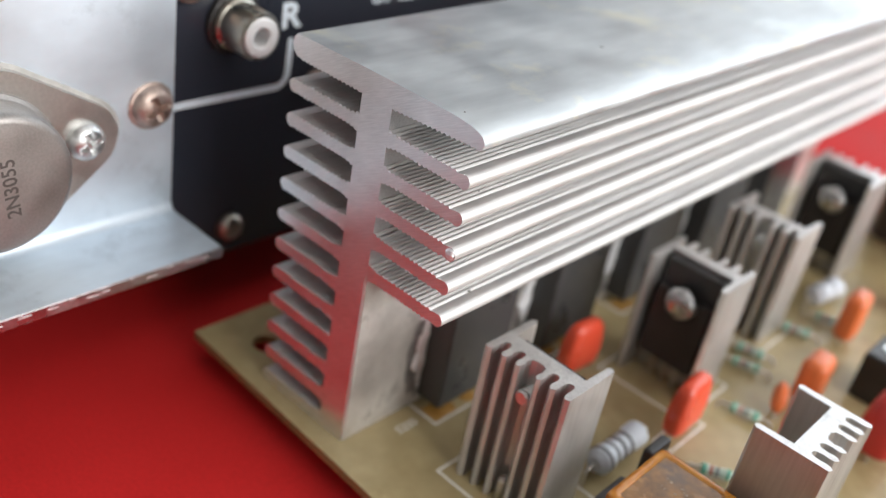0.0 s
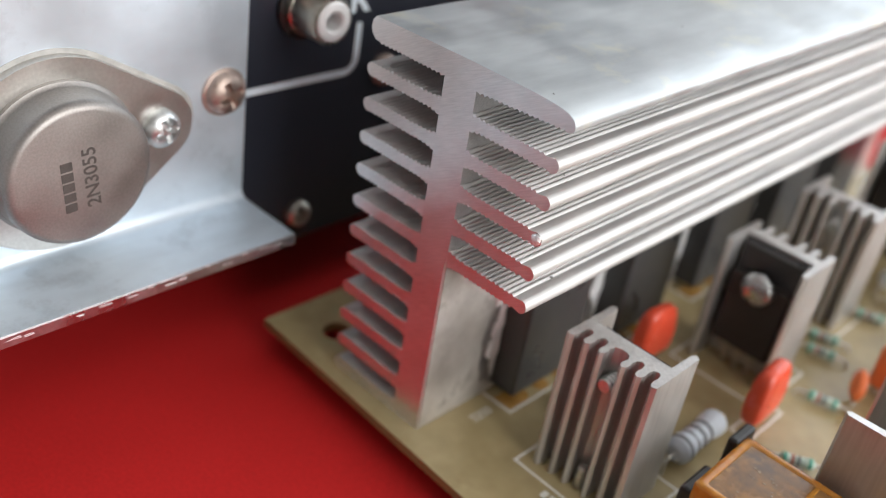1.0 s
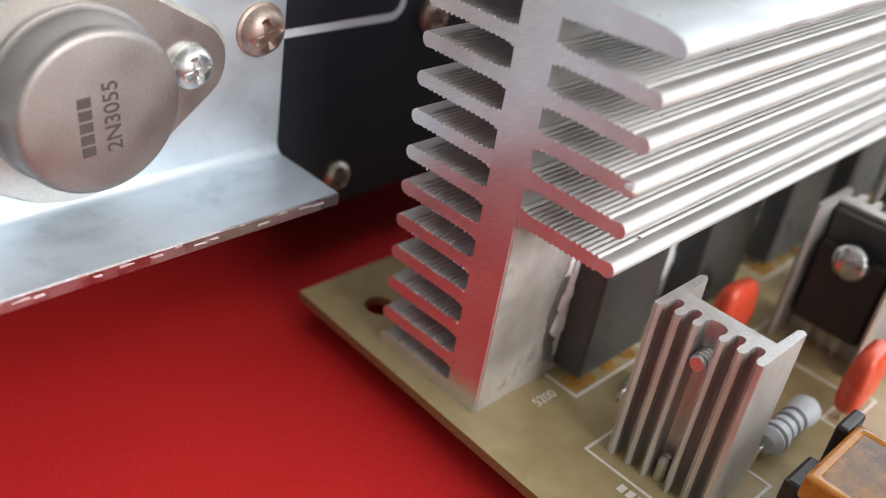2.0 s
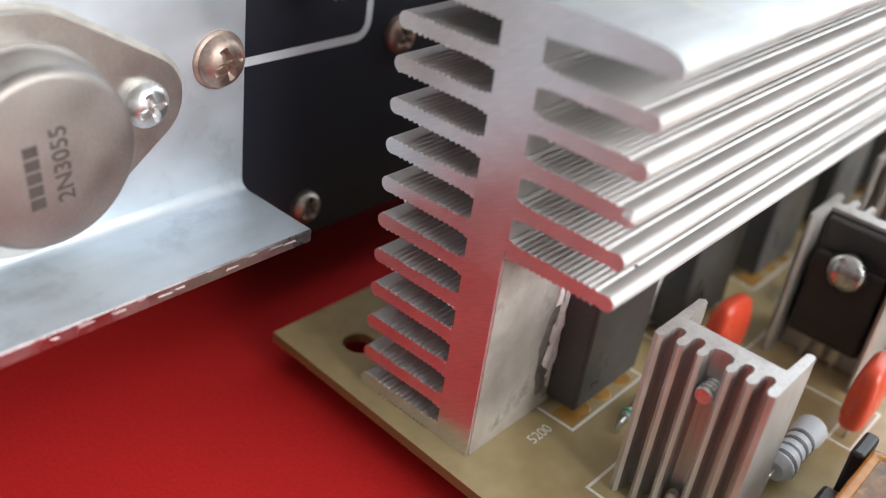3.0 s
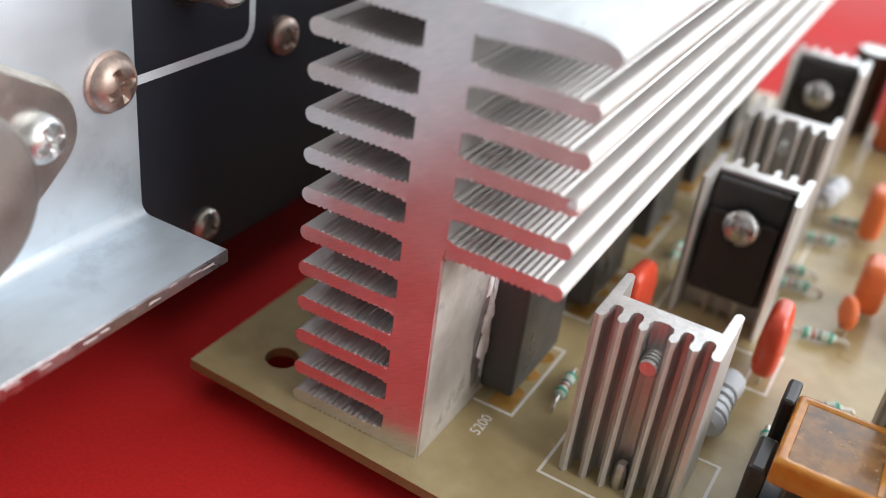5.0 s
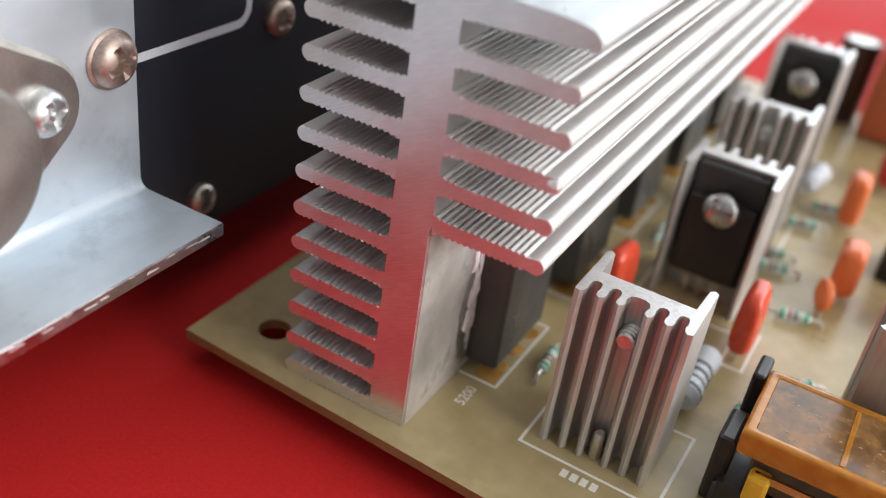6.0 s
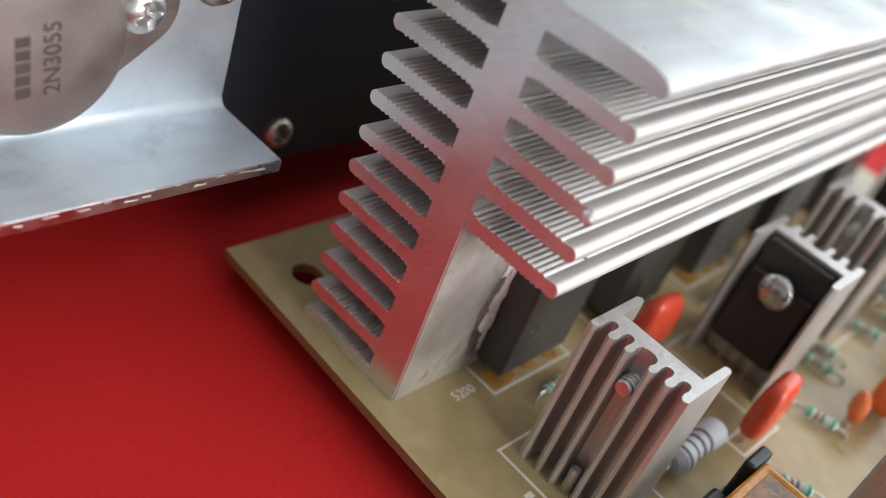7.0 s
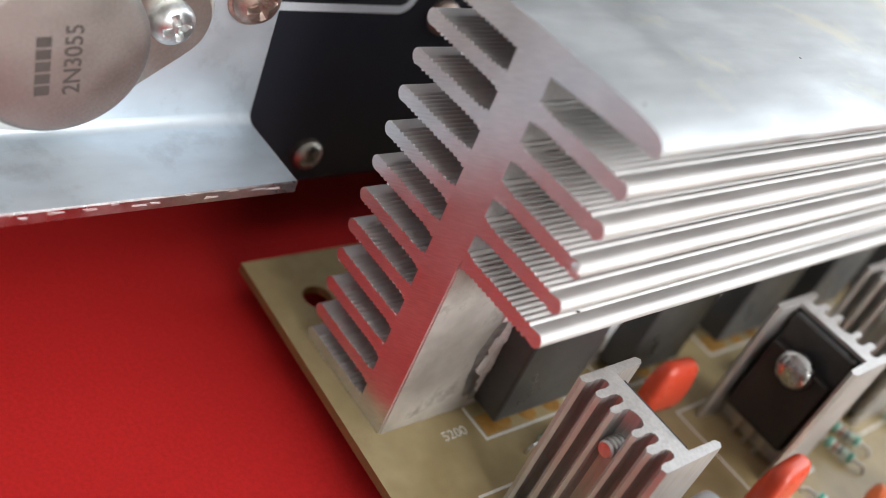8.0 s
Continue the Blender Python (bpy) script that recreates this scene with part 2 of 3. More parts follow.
def tube(points, r, seg=8, bm=None):
    """A round wire along a line of points."""
    bm = bm or bmesh.new()
    pts = [Vector(p) for p in points]
    rings = []
    for k, p in enumerate(pts):
        d = (pts[min(k + 1, len(pts) - 1)] - pts[max(k - 1, 0)]).normalized()
        q = d.to_track_quat("Z", "Y")
        rings.append([bm.verts.new(p + q @ Vector((r * math.cos(2 * math.pi * j / seg), r * math.sin(2 * math.pi * j / seg), 0))) for j in range(seg)])
    for a, b in zip(rings, rings[1:]):
        for j in range(seg):
            bm.faces.new((a[j], a[(j + 1) % seg], b[(j + 1) % seg], b[j]))
    bm.faces.new(rings[0])
    bm.faces.new(rings[-1])
    return bm


def text_mesh(body, size, depth=0.05, bold=0.0):
    """Letters of the built-in font as a bmesh in mm, lying in the xy plane, centred."""
    cu = bpy.data.curves.new("letters", "FONT")
    cu.body, cu.size, cu.extrude, cu.align_x, cu.align_y = body, size, depth, "CENTER", "CENTER"
    cu.offset = bold
    ob = bpy.data.objects.new("letters", cu)
    scene.collection.objects.link(ob)
    bpy.context.view_layer.update()
    me = bpy.data.meshes.new_from_object(ob.evaluated_get(bpy.context.evaluated_depsgraph_get()))
    bm = bmesh.new()
    bm.from_mesh(me)
    bpy.data.objects.remove(ob)
    bpy.data.meshes.remove(me)
    return bm


def stroke(points, width):
    """A flat ribbon of the given width through 2D points, mitred, as a closed outline."""
    pts = [Vector(p) for p in points]
    left, right = [], []
    for k, p in enumerate(pts):
        d0 = (p - pts[k - 1]).normalized() if k else (pts[1] - p).normalized()
        d1 = (pts[k + 1] - p).normalized() if k + 1 < len(pts) else d0
        n = Vector((-(d0 + d1).y, (d0 + d1).x)).normalized()
        w = width / 2 / max(0.4, n.dot(Vector((-d0.y, d0.x))))
        left.append(p + n * w)
        right.append(p - n * w)
    return [tuple(p) for p in left + right[::-1]]


# ---- room ----
# unseen room; floor, wall and ceiling tones are picked for the bounced light
x0, x1, y0, y1, z0, z1 = (v * 1000 for v in ROOM)
tagged(part("floor", box(x0, x1, y0, y1, z0 - 100, z0), "floor"), "grey tiled floor", "floor", kind="structure")
# ceiling added out of view, its grey lowers the overhead fill
tagged(part("ceiling", box(x0, x1, y0, y1, z1, z1 + 100), "ceiling"), "unseen grey ceiling, dulled to cut fill light", "ceiling", kind="structure")
tagged(part("wall_west", box(x0 - 100, x0, y0 - 100, y1 + 100, z0 - 100, z1 + 100), "wall"), "plain off-white wall", "wall", kind="structure")
NX0, NX1, NZ0, NZ1 = -760, 1460, 60, 1640
north = box(x0, NX0, y1, y1 + 100, z0 - 100, z1 + 100)
box(NX1, x1, y1, y1 + 100, z0 - 100, z1 + 100, bm=north)
box(NX0, NX1, y1, y1 + 100, z0 - 100, NZ0, bm=north)
box(NX0, NX1, y1, y1 + 100, NZ1, z1 + 100, bm=north)
tagged(part("wall_north", north, "wall"), "plain off-white wall with a window opening", "wall", kind="structure")
# unseen wall, kept dark to stand for light blocked in front
tagged(part("wall_south", box(x0, x1, y0 - 100, y0, z0 - 100, z1 + 100), "wall_dark"), "unseen dark brown wall that cuts the fill light", "wall", kind="structure")
WY0, WY1, WZ0, WZ1 = -650, 1600, 80, 1640
east = box(x1, x1 + 100, y0 - 100, WY0, z0 - 100, z1 + 100)
box(x1, x1 + 100, WY1, y1 + 100, z0 - 100, z1 + 100, bm=east)
box(x1, x1 + 100, WY0, WY1, z0 - 100, WZ0, bm=east)
box(x1, x1 + 100, WY0, WY1, WZ1, z1 + 100, bm=east)
tagged(part("wall_east", east, "wall"), "plain off-white wall with a window opening", "wall", kind="structure")
window = thing("window_1", "white framed window letting in daylight", "window", kind="structure")
for a in ((WY0, WY0 + 45, WZ0, WZ1), (WY1 - 45, WY1, WZ0, WZ1), (WY0 + 45, WY1 - 45, WZ0, WZ0 + 45), (WY0 + 45, WY1 - 45, WZ1 - 45, WZ1)):
    part("window_frame", box(x1 + 30, x1 + 80, *a, 2), "frame", window)
window = thing("window_2", "white framed window letting in daylight", "window", kind="structure")
for a in ((NX0, NX0 + 45, NZ0, NZ1), (NX1 - 45, NX1, NZ0, NZ1), (NX0 + 45, NX1 - 45, NZ0, NZ0 + 45), (NX0 + 45, NX1 - 45, NZ1 - 45, NZ1)):
    part("window_frame", box(a[0], a[1], y1 + 30, y1 + 80, a[2], a[3], 2), "frame", window)

# ---- table ----
table = thing("table", "brown wooden table under a red cloth", "table")
part("tabletop", box(-900, 165, -118, 900, TABLE_Z - 33, TABLE_Z - 3, 3), "wood", table)
for lx in (-840, 110):
    for ly in (-80, 840):
        part("leg", box(lx - 25, lx + 25, ly - 25, ly + 25, z0, TABLE_Z - 33, 3), "wood", table)
cloth = bmesh.new()
bmesh.ops.create_grid(cloth, x_segments=80, y_segments=80, size=1)
for v in cloth.verts:
    v.co.x, v.co.y = -365 + 525 * v.co.x, 394 + 508 * v.co.y
    v.co.z = TABLE_Z - 0.35 + 0.5 * noise.noise(Vector((v.co.x / 90, v.co.y / 90, 0)))
bmesh.ops.solidify(cloth, geom=cloth.faces[:], thickness=1.0)
tagged(part("tablecloth", cloth, "red", smooth=True), "plain red cloth spread over the table", "cloth")

# ---- circuit board ----
PT = 1.6
board = thing("circuit_board", "tan fibre amplifier circuit board with white silkscreen outlines", "circuit board")
outline = [(-37.2, -2.2), (27, -5.2), (118, -9.5), (122, 176), (-36, 180)]
bm = bmesh.new()


def ring(points, z):
    vs = [bm.verts.new((x, y, z)) for x, y in points]
    return [bm.edges.new((vs[k], vs[(k + 1) % len(vs)])) for k in range(len(vs))]


HOLE = [(-27.0 + 2.5 * math.cos(k * math.pi / 12), 6.2 + 2.5 * math.sin(k * math.pi / 12)) for k in range(24)]
edges = ring(outline, 0) + ring(HOLE, 0)
bmesh.ops.triangle_fill(bm, use_beauty=True, edges=edges)
top = bm.faces[:]
ext = bmesh.ops.extrude_face_region(bm, geom=top)
bmesh.ops.translate(bm, vec=(0, 0, -PT), verts=[g for g in ext["geom"] if isinstance(g, bmesh.types.BMVert)])
slab = part("board", bm, "pcb", board)
slab.data.materials.append(M["pcb_edge"])
for p in slab.data.polygons:
    p.material_index = int(abs(p.normal.z) < 0.5)
for px, py in ((-27.2, 168), (112, 4), (112, 166), (-20, 90), (40, 4)):
    part("support_pillar", lathe([(0, TABLE_Z), (2.2, TABLE_Z), (2.2, -PT), (0, -PT)], (px, py, 0)), "black_plastic", board)


def silk(points, width=0.45, closed=False):
    pts = list(points) + ([points[0]] if closed else [])
    b = bmesh.new()
    for a, c in zip(pts, pts[1:]):
        d = (Vector(c) - Vector(a)).normalized() * width / 2
        prism(stroke([tuple(Vector(a) - d), tuple(Vector(c) - d)], width), 0.0, 0.05, "xy", b)
    return part("silkscreen_outline", b, "silk", board)


def silk_text(body, x, y, size, turn):
    b = text_mesh(body, size, 0.03)
    bmesh.ops.transform(b, matrix=Matrix.Translation((x, y, 0.05)) @ Matrix.Rotation(radians(turn), 4, "Z"), verts=b.verts)
    return part("silkscreen_text", b, "silk", board)


POWER_Y = (18.0, 47.0, 76.0, 105.0, 134.0)
for y in POWER_Y:
    silk([(0.6, y - 2.2), (6.7, y - 2.2), (6.7, y + 16.8), (0.6, y + 16.8)])
    for k in range(3):
        part("solder_pad", lathe([(0, 0), (1.7, 0), (1.5, 0.12), (0, 0.15)], (4.6, y + 2.6 + 5.45 * k, 0)), "flux", board)
    part("solder_pad", box(2.5, 6.2, y - 1.6, y + 3.2, -0.02, 0.06), "flux", board)
silk([(14.6, 8.0), (35.0, 7.6), (35.2, 24.0), (14.8, 24.2)], closed=True)
silk([(14.4, 54), (33.4, 54), (33.4, 71), (14.4, 71)], closed=True)
silk([(13.2, 88), (32.2, 88), (32.2, 104), (13.2, 104)], closed=True)
silk([(33.0, 44.5), (36.6, 44.5), (36.6, 56.5), (33.0, 56.5)], closed=True)
silk_text("5200", 4.1, 11.4, 2.3, 90)
for k in range(4):
    part("silkscreen_mark", box(21.9 + 1.45 * k, 22.9 + 1.45 * k, 5.2, 6.7, 0.0, 0.05), "silk", board)

# ---- main heatsink ----
HLEN = 176.0
WEB = (-5.5, 0.35)
TOPZ = (59.0, 62.6)


def ridges(x, pitch=0.84, depth=0.31):
    """Height of the rounded lengthwise ridges at x; sharp valleys between them."""
    return depth * (abs(math.sin(math.pi * x / pitch)) - 0.6)


def fin_outline(length, half=0.98):
    """Fin from its filleted root at 0 to its rounded, slightly swollen tip, with ridged faces."""
    upper, lower = [], []
    for k in range(int((length - 2.2) / 0.14)):
        x = 0.14 * k
        z = half + ridges(x) + 0.40 * max(0, 1 - x / 2.6) ** 2
        upper.append((x, z))
        lower.append((x, -z))
    r = half + 0.10
    tip = [(length - r + r * math.sin(a), r * math.cos(a)) for a in [math.pi * (0.5 + j) / 13 for j in range(13)]]
    return upper + tip + lower[::-1]


heatsink = thing("heatsink", "large finned aluminium heatsink standing on the circuit board", "heatsink")
web = [(WEB[0], 0), (0, 0), (0, 31.4), (WEB[1], 33.2), (WEB[1], TOPZ[0]), (WEB[0], TOPZ[0])]
part("web", prism(web, 0, HLEN, "xz"), "alu_cut", heatsink)
part("mounting_face", box(0.0, 0.25, 0.35, HLEN - 0.35, 0.05, 31.2), "alu_stained", heatsink, "grease-stained flat mounting face")
tp = [(-19.3, TOPZ[0] + 0.1)]
tp += [(-18.8 + 1.5 * math.sin(-a), 60.85 - 1.75 * math.cos(a)) for a in (0.4, 1.0, 1.5, 2.1, 2.7)]
tp += [(-5, TOPZ[1]), (0, TOPZ[1]), (10.0, 62.5), (12.2, 62.4), (14.0, 62.2), (15.2, 61.9), (15.9, 61.5), (16.3, 61.0), (16.4, 60.5), (16.3, 60.0), (15.9, 59.75)]
tp += [(15.3 - 0.14 * k, TOPZ[0] + 0.85 * (1 - k / 104) + ridges(0.14 * k) - 0.1) for k in range(104)]
tp += [(WEB[1], TOPZ[0]), (WEB[0], TOPZ[0])]
tp += [(-6.2 - 0.14 * k, TOPZ[0] + ridges(0.14 * k) - 0.1) for k in range(88)]
part("top_plate", prism(tp, 0, HLEN, "xz"), "alu_top", heatsink, smooth=True, ends="alu_cut")
right_fin = left_fin = None
for i in range(11):
    z = max(54.6 - 5.4 * i, 1.1)
    if left_fin is None:
        # the first pair of fins carries the mesh that the others share
        outline2 = [(WEB[0] - u, v) for u, v in fin_outline(14.8)]
        left_fin = part("fin", prism(outline2, 0, HLEN, "xz"), "alu_fin", heatsink, smooth=True, ends="alu_cut")
        left_fin.location.z = z / 1000
        outline2 = [(WEB[1] + u, v) for u, v in fin_outline(15.0)]
        right_fin = part("fin", prism(outline2, 0, HLEN, "xz"), "alu_fin", heatsink, smooth=True, ends="alu_cut")
        right_fin.location.z = z / 1000
        continue
    for src in (left_fin, right_fin) if i < 5 else (left_fin,):
        f = new("fin", src.data)
        f.parent, f.location.z = heatsink, z / 1000
rnd = random.Random(11)
for k in range(16):
    # nicks and grit along the sawn front edge and on the fin faces
    i = rnd.randrange(6)
    z = 54.6 - 5.4 * i + 1.05 if i < 5 else TOPZ[1] - 0.05
    x, y, r = rnd.uniform(3, 13), rnd.uniform(1, 46), rnd.uniform(0.1, 0.22)
    bm = bmesh.new()
    bmesh.ops.create_icosphere(bm, subdivisions=1, radius=r)
    for v in bm.verts:
        v.co = Vector((v.co.x * rnd.uniform(0.7, 1.8), v.co.y * rnd.uniform(0.7, 1.8), v.co.z * 0.6)) + Vector((x, y, z))
    part("dirt_speck", bm, "grit", heatsink)
burrs = bmesh.new()
for fin in [c for c in heatsink.children if c.name.startswith("fin")]:
    # bright chips for saw burrs and the glints on the front edge's ridge tops
    side = 1 if fin.data == right_fin.data else -1
    root = WEB[1] if side > 0 else WEB[0]
    for k in range(17):
        if rnd.random() < 0.35:
            continue
        u = 0.42 + 0.84 * k
        z = fin.location.z * 1000 + (1 if rnd.random() < 0.6 else -1) * rnd.uniform(0.92, 1.08)
        chip = bmesh.ops.create_icosphere(burrs, subdivisions=1, radius=rnd.uniform(0.10, 0.24))["verts"]
        for v in chip:
            v.co = Vector((v.co.x * rnd.uniform(0.7, 1.5), v.co.y * 0.5, v.co.z * 0.7)) + Vector((root + side * u, 0.0, z))
tagged(part("saw_burr_glints", burrs, "alu_bright", heatsink, "tiny bright chips for burrs and glints on the sawn edges"), kind="stuff")
bm = bmesh.new()
bmesh.ops.create_uvsphere(bm, u_segments=14, v_segments=8, radius=0.85)
for v in bm.verts:
    v.co = Vector((v.co.x, v.co.y * 0.55, v.co.z * 0.9)) * (1 + 0.25 * noise.noise(v.co * 2)) + Vector((14.5, 0.0, 43.9))
part("dent", bm, "alu_bright", heatsink, "bright dent on a fin tip")

# ---- screws ----
def screw_head(name, r, h, material, parent, m, slot="cross", rim=1.0):
    """A domed screw head with a sunk cross, its face along +z of m."""
    prof = [(0, 0), (r * rim, 0), (r * rim, h * 0.16), (r, h * 0.22), (r, h * 0.3)] + [(r * math.cos(a), h * 0.3 + h * 0.7 * math.sin(a)) for a in [0.25, 0.5, 0.72, 0.84, 0.95, 1.05, 1.15, 1.25, 1.35, 1.45]] + [(0, h)]
    b = lathe(prof, seg=40)
    if slot:
        for v in b.verts:
            if v.co.z > h * 0.7:
                arm = min(abs(v.co.x), abs(v.co.y))
                far = math.hypot(v.co.x, v.co.y)
                if arm < r * 0.15 and far < r * 0.62:
                    v.co.z -= h * 0.42 * min(1.0, (r * 0.66 - far) / (r * 0.2))
    ob = part(name, b, material, parent, smooth=True)
    ob.matrix_basis = m
    return ob


FACE_MX = at_mm(0, 0, 0, 0, 90, 0)      # +z of the head turned to +x
FACE_MY = at_mm(0, 0, 0, 90, 0, 0)      # +z of the head turned to -y

# ---- power transistors on the big heatsink ----
def power_transistor(y):
    t = thing("power_transistor", "black plastic power transistor clamped on the large heatsink", "transistor", "power transistors on the heatsink", m=at_mm(0, y, 0))
    part("mica_sheet", box(0.30, 0.37, -1.9, 16.6, 1.6, 25.5), "mica", t)
    b = box(0.38, 5.6, -1.0, 15.8, 1.8, 22.2, 0.5, 2)
    part("body", b, "epoxy_grey", t)
    for k in range(3):
        part("lead", box(2.2, 2.8, 2.0 + 5.45 * k, 3.2 + 5.45 * k, -0.5, 2.1), "tin", t)
    rnd = random.Random(int(y))
    # paste squeezed out along the edge facing the sawn end: a thin smear and thicker beads on it
    edge = [(-0.9, 3.4 + 0.75 * k) for k in range(23)]
    edge += [(-1.3 - 1.1 * abs(noise.noise(Vector((k * 0.45, y, 0)))) * 3.2 * math.sin(math.pi * (k + 0.5) / 23), 3.4 + 0.75 * k) for k in range(22, -1, -1)]
    b = prism(edge, 0.28, 0.46, "yz")
    paste = part("thermal_paste", b, "paste", t, "smeared white thermal paste")
    for k in range(14):
        b = bmesh.new()
        bmesh.ops.create_icosphere(b, subdivisions=2, radius=1.0)
        w, h = rnd.uniform(0.45, 1.15), rnd.uniform(1.2, 3.0)
        c = Vector((0.45, rnd.uniform(-3.0, -0.9), rnd.uniform(7.5, 20.5)))
        for v in b.verts:
            v.co *= 1 + 0.5 * noise.noise(v.co * 1.7 + Vector((k, y, 0)))
            v.co = Vector((v.co.x * 0.42, v.co.y * w + 0.16 * v.co.z * h, v.co.z * h)) + c
        part("paste_bead", b, "paste", paste, smooth=True)
    b = bmesh.new()
    bmesh.ops.create_circle(b, cap_ends=True, segments=40, radius=1.0)
    for v in b.verts:
        q = 1 + 0.28 * noise.noise(v.co * 2.2 + Vector((0, 0, y)))
        v.co = Vector((0.0, -2.0 + 3.0 * q * v.co.x, 10.5 + 8.6 * q * v.co.y))
    ext = bmesh.ops.extrude_face_region(b, geom=b.faces[:])
    bmesh.ops.translate(b, verts=[g for g in ext["geom"] if isinstance(g, bmesh.types.BMVert)], vec=(0.012, 0, 0))
    bmesh.ops.translate(b, verts=b.verts, vec=(0.262, 0, 0))
    part("grease_stain", b, "grease", t, "dark grease stain round the transistor")
    return t


for y in POWER_Y:
    power_transistor(y)

# ---- small heatsinks with their transistors ----
def small_heatsink(m, with_screw=True, hole=True):
    """Plate with two prongs towards -y and short fins towards +y; origin at the plate's foot."""
    H = 25.8
    h = thing("small_heatsink", "small ribbed aluminium heatsink upright on the circuit board", "heatsink", "small heatsinks on the board", m=m)
    body = [(-7.9, -6.5), (-7.3, -7.0), (-6.7, -6.5), (-6.5, -1.2), (6.5, -1.2), (6.7, -6.5), (7.3, -7.0), (7.9, -6.5), (7.9, 4.6), (7.2, 4.9), (6.75, 4.4)]
    gaps = [5.9, 3.2, 0.0, -3.2, -5.9]
    widths = [1.4, 1.4, 2.7, 1.4, 1.4]
    for g, w in zip(gaps, widths):
        r = w / 2
        body += [(g + r, 3.6), (g + r * 1.15, 2.6), (g + r * 0.95, 1.7), (g + r * 0.4, 1.3), (g - r * 0.4, 1.3), (g - r * 0.95, 1.7), (g - r * 1.15, 2.6), (g - r, 3.6)]
        if g > -5:
            nxt = gaps[gaps.index(g) + 1] + widths[gaps.index(g) + 1] / 2
            mid = (g - r + nxt) / 2
            body += [(g - r - 0.1, 4.3), (mid, 4.75), (nxt + 0.1, 4.3)]
    body += [(-6.75, 4.4), (-7.2, 4.9), (-7.9, 4.6)]
    # end faces take a lighter metal: the sky's reflection is in their colour
    part("body", prism(body, 0, H, "xy"), "alu_small", h, ends="alu_end")
    if hole:
        end = part("screw_end", lathe([(0, 0), (1.25, 0), (1.25, 3.2), (1.0, 3.5), (0, 3.5)], (0, 0.8, 20.6), "y", 14), "steel", h, "threaded screw end")
        b = bmesh.new()
        for k in range(3):
            lathe([(1.2, 0.0), (1.42, 0.22), (1.2, 0.44)], (0, 1.6 + 0.75 * k, 20.6), "y", 14, b)
        part("screw_thread", b, "steel", end)
        part("solder_pin", lathe([(0, 0), (0.9, 0), (0.9, 3.6), (0.6, 4.2), (0, 4.3)], (0, 3.0, 0), "z", 12), "tin", h)
    return h


def to220(m):
    t = thing("transistor", "black plastic transistor screwed to a small heatsink", "transistor", "transistors on small heatsinks", m=m)
    part("body", box(-5.7, 5.7, -4.6, -1.3, 4.6, 19.6, 0.35, 2), "epoxy", t)
    part("mounting_tab", box(-5.9, 5.9, -2.9, -1.25, 19.5, 24.9, 0.25), "epoxy_grey", t)
    part("insulating_pad", box(-6.4, 6.4, -1.42, -1.23, 3.2, 25.2, 0.05), "epoxy_grey", t)
    for k in (-1, 0, 1):
        leg = part("lead", box(2.54 * k - 0.65, 2.54 * k + 0.65, -3.1, -2.5, 1.6, 4.8), "tin", t)
        part("lead_tip", box(2.54 * k - 0.35, 2.54 * k + 0.35, -3.1, -2.5, -0.3, 1.7), "tin", leg)
    screw_head("screw", 3.1, 2.3, "chrome", t, at_mm(0, -4.6, 18.4) @ FACE_MY, slot="")
    return t


H1 = at_mm(24.4, 14.9, 0, 0, 0, 180)
H2 = at_mm(23.7, 64.4, 0)
H3 = at_mm(22.4, 94.8, 0, 0, 0, 180)
H4 = at_mm(21.4, 138.5, 0)
H5 = at_mm(58.6, 36.5, 0, 0, 0, -90)
first = small_heatsink(H1)
for m in (H2, H3, H4, H5):
    copy_thing(first, m)
tr = to220(H1)
for m in (H2, H3, H4):
    copy_thing(tr, m)

# ---- capacitors ----
def dipped_capacitor(m, w, h, t, material, label, name="film_capacitor", group="", boxy=False):
    """Rounded flat body, wide along y, on two leads."""
    c = thing(name, label, "capacitor", group, m=m)
    b = bmesh.new()
    bmesh.ops.create_uvsphere(b, u_segments=28, v_segments=16, radius=1.0)
    for v in b.verts:
        # widen the ball to a pillow: boxy outline across, softer in its thickness
        q = [math.copysign(abs(a) ** e, a) for a, e in zip(v.co, (0.7, 0.42, 0.42))]
        slim = 1 - 0.18 * max(0, q[2])
        v.co = Vector((q[0] * t / 2 * slim, q[1] * w / 2 * slim, q[2] * h / 2 + h / 2 + 1.4))
    if boxy:
        b.free()
        b = box(-t / 2, t / 2, -w / 2, w / 2, 1.2, h + 1.2, 1.7, 4)
    part("body", b, material, c, smooth=True)
    for s in (-1, 1):
        part("lead", tube([(0, s * w * 0.33, -0.3), (0, s * w * 0.33, 1.0), (0, s * w * 0.31, 2.4)], 0.3), "tin", c)
    return c


dipped_capacitor(at_mm(12.3, 48.5, 0, 0, 0, -6), 9.6, 10.6, 4.0, "cap_red", "glossy bright red dipped film capacitor standing on the board", group="red capacitors")
dipped_capacitor(at_mm(34.6, 50.3, 0, 0, 0, 2), 10.8, 11.2, 4.2, "cap_red", "glossy bright red dipped film capacitor standing on the board", group="red capacitors")
dipped_capacitor(at_mm(41.3, 109.3, 0, 0, 0, 4), 7.6, 10.8, 4.4, "cap_orange", "orange film capacitor standing on the board", group="orange capacitors", boxy=True)
dipped_capacitor(at_mm(45.4, 80.2, 0, 0, 0, 2), 8.0, 9.6, 4.8, "cap_orange", "orange film capacitor standing on the board", group="orange capacitors", boxy=True)
dipped_capacitor(at_mm(46.5, 135.0, 0, 0, 0, 0), 10, 11.5, 7.0, "cap_darkred", "dark red film capacitor standing on the board")
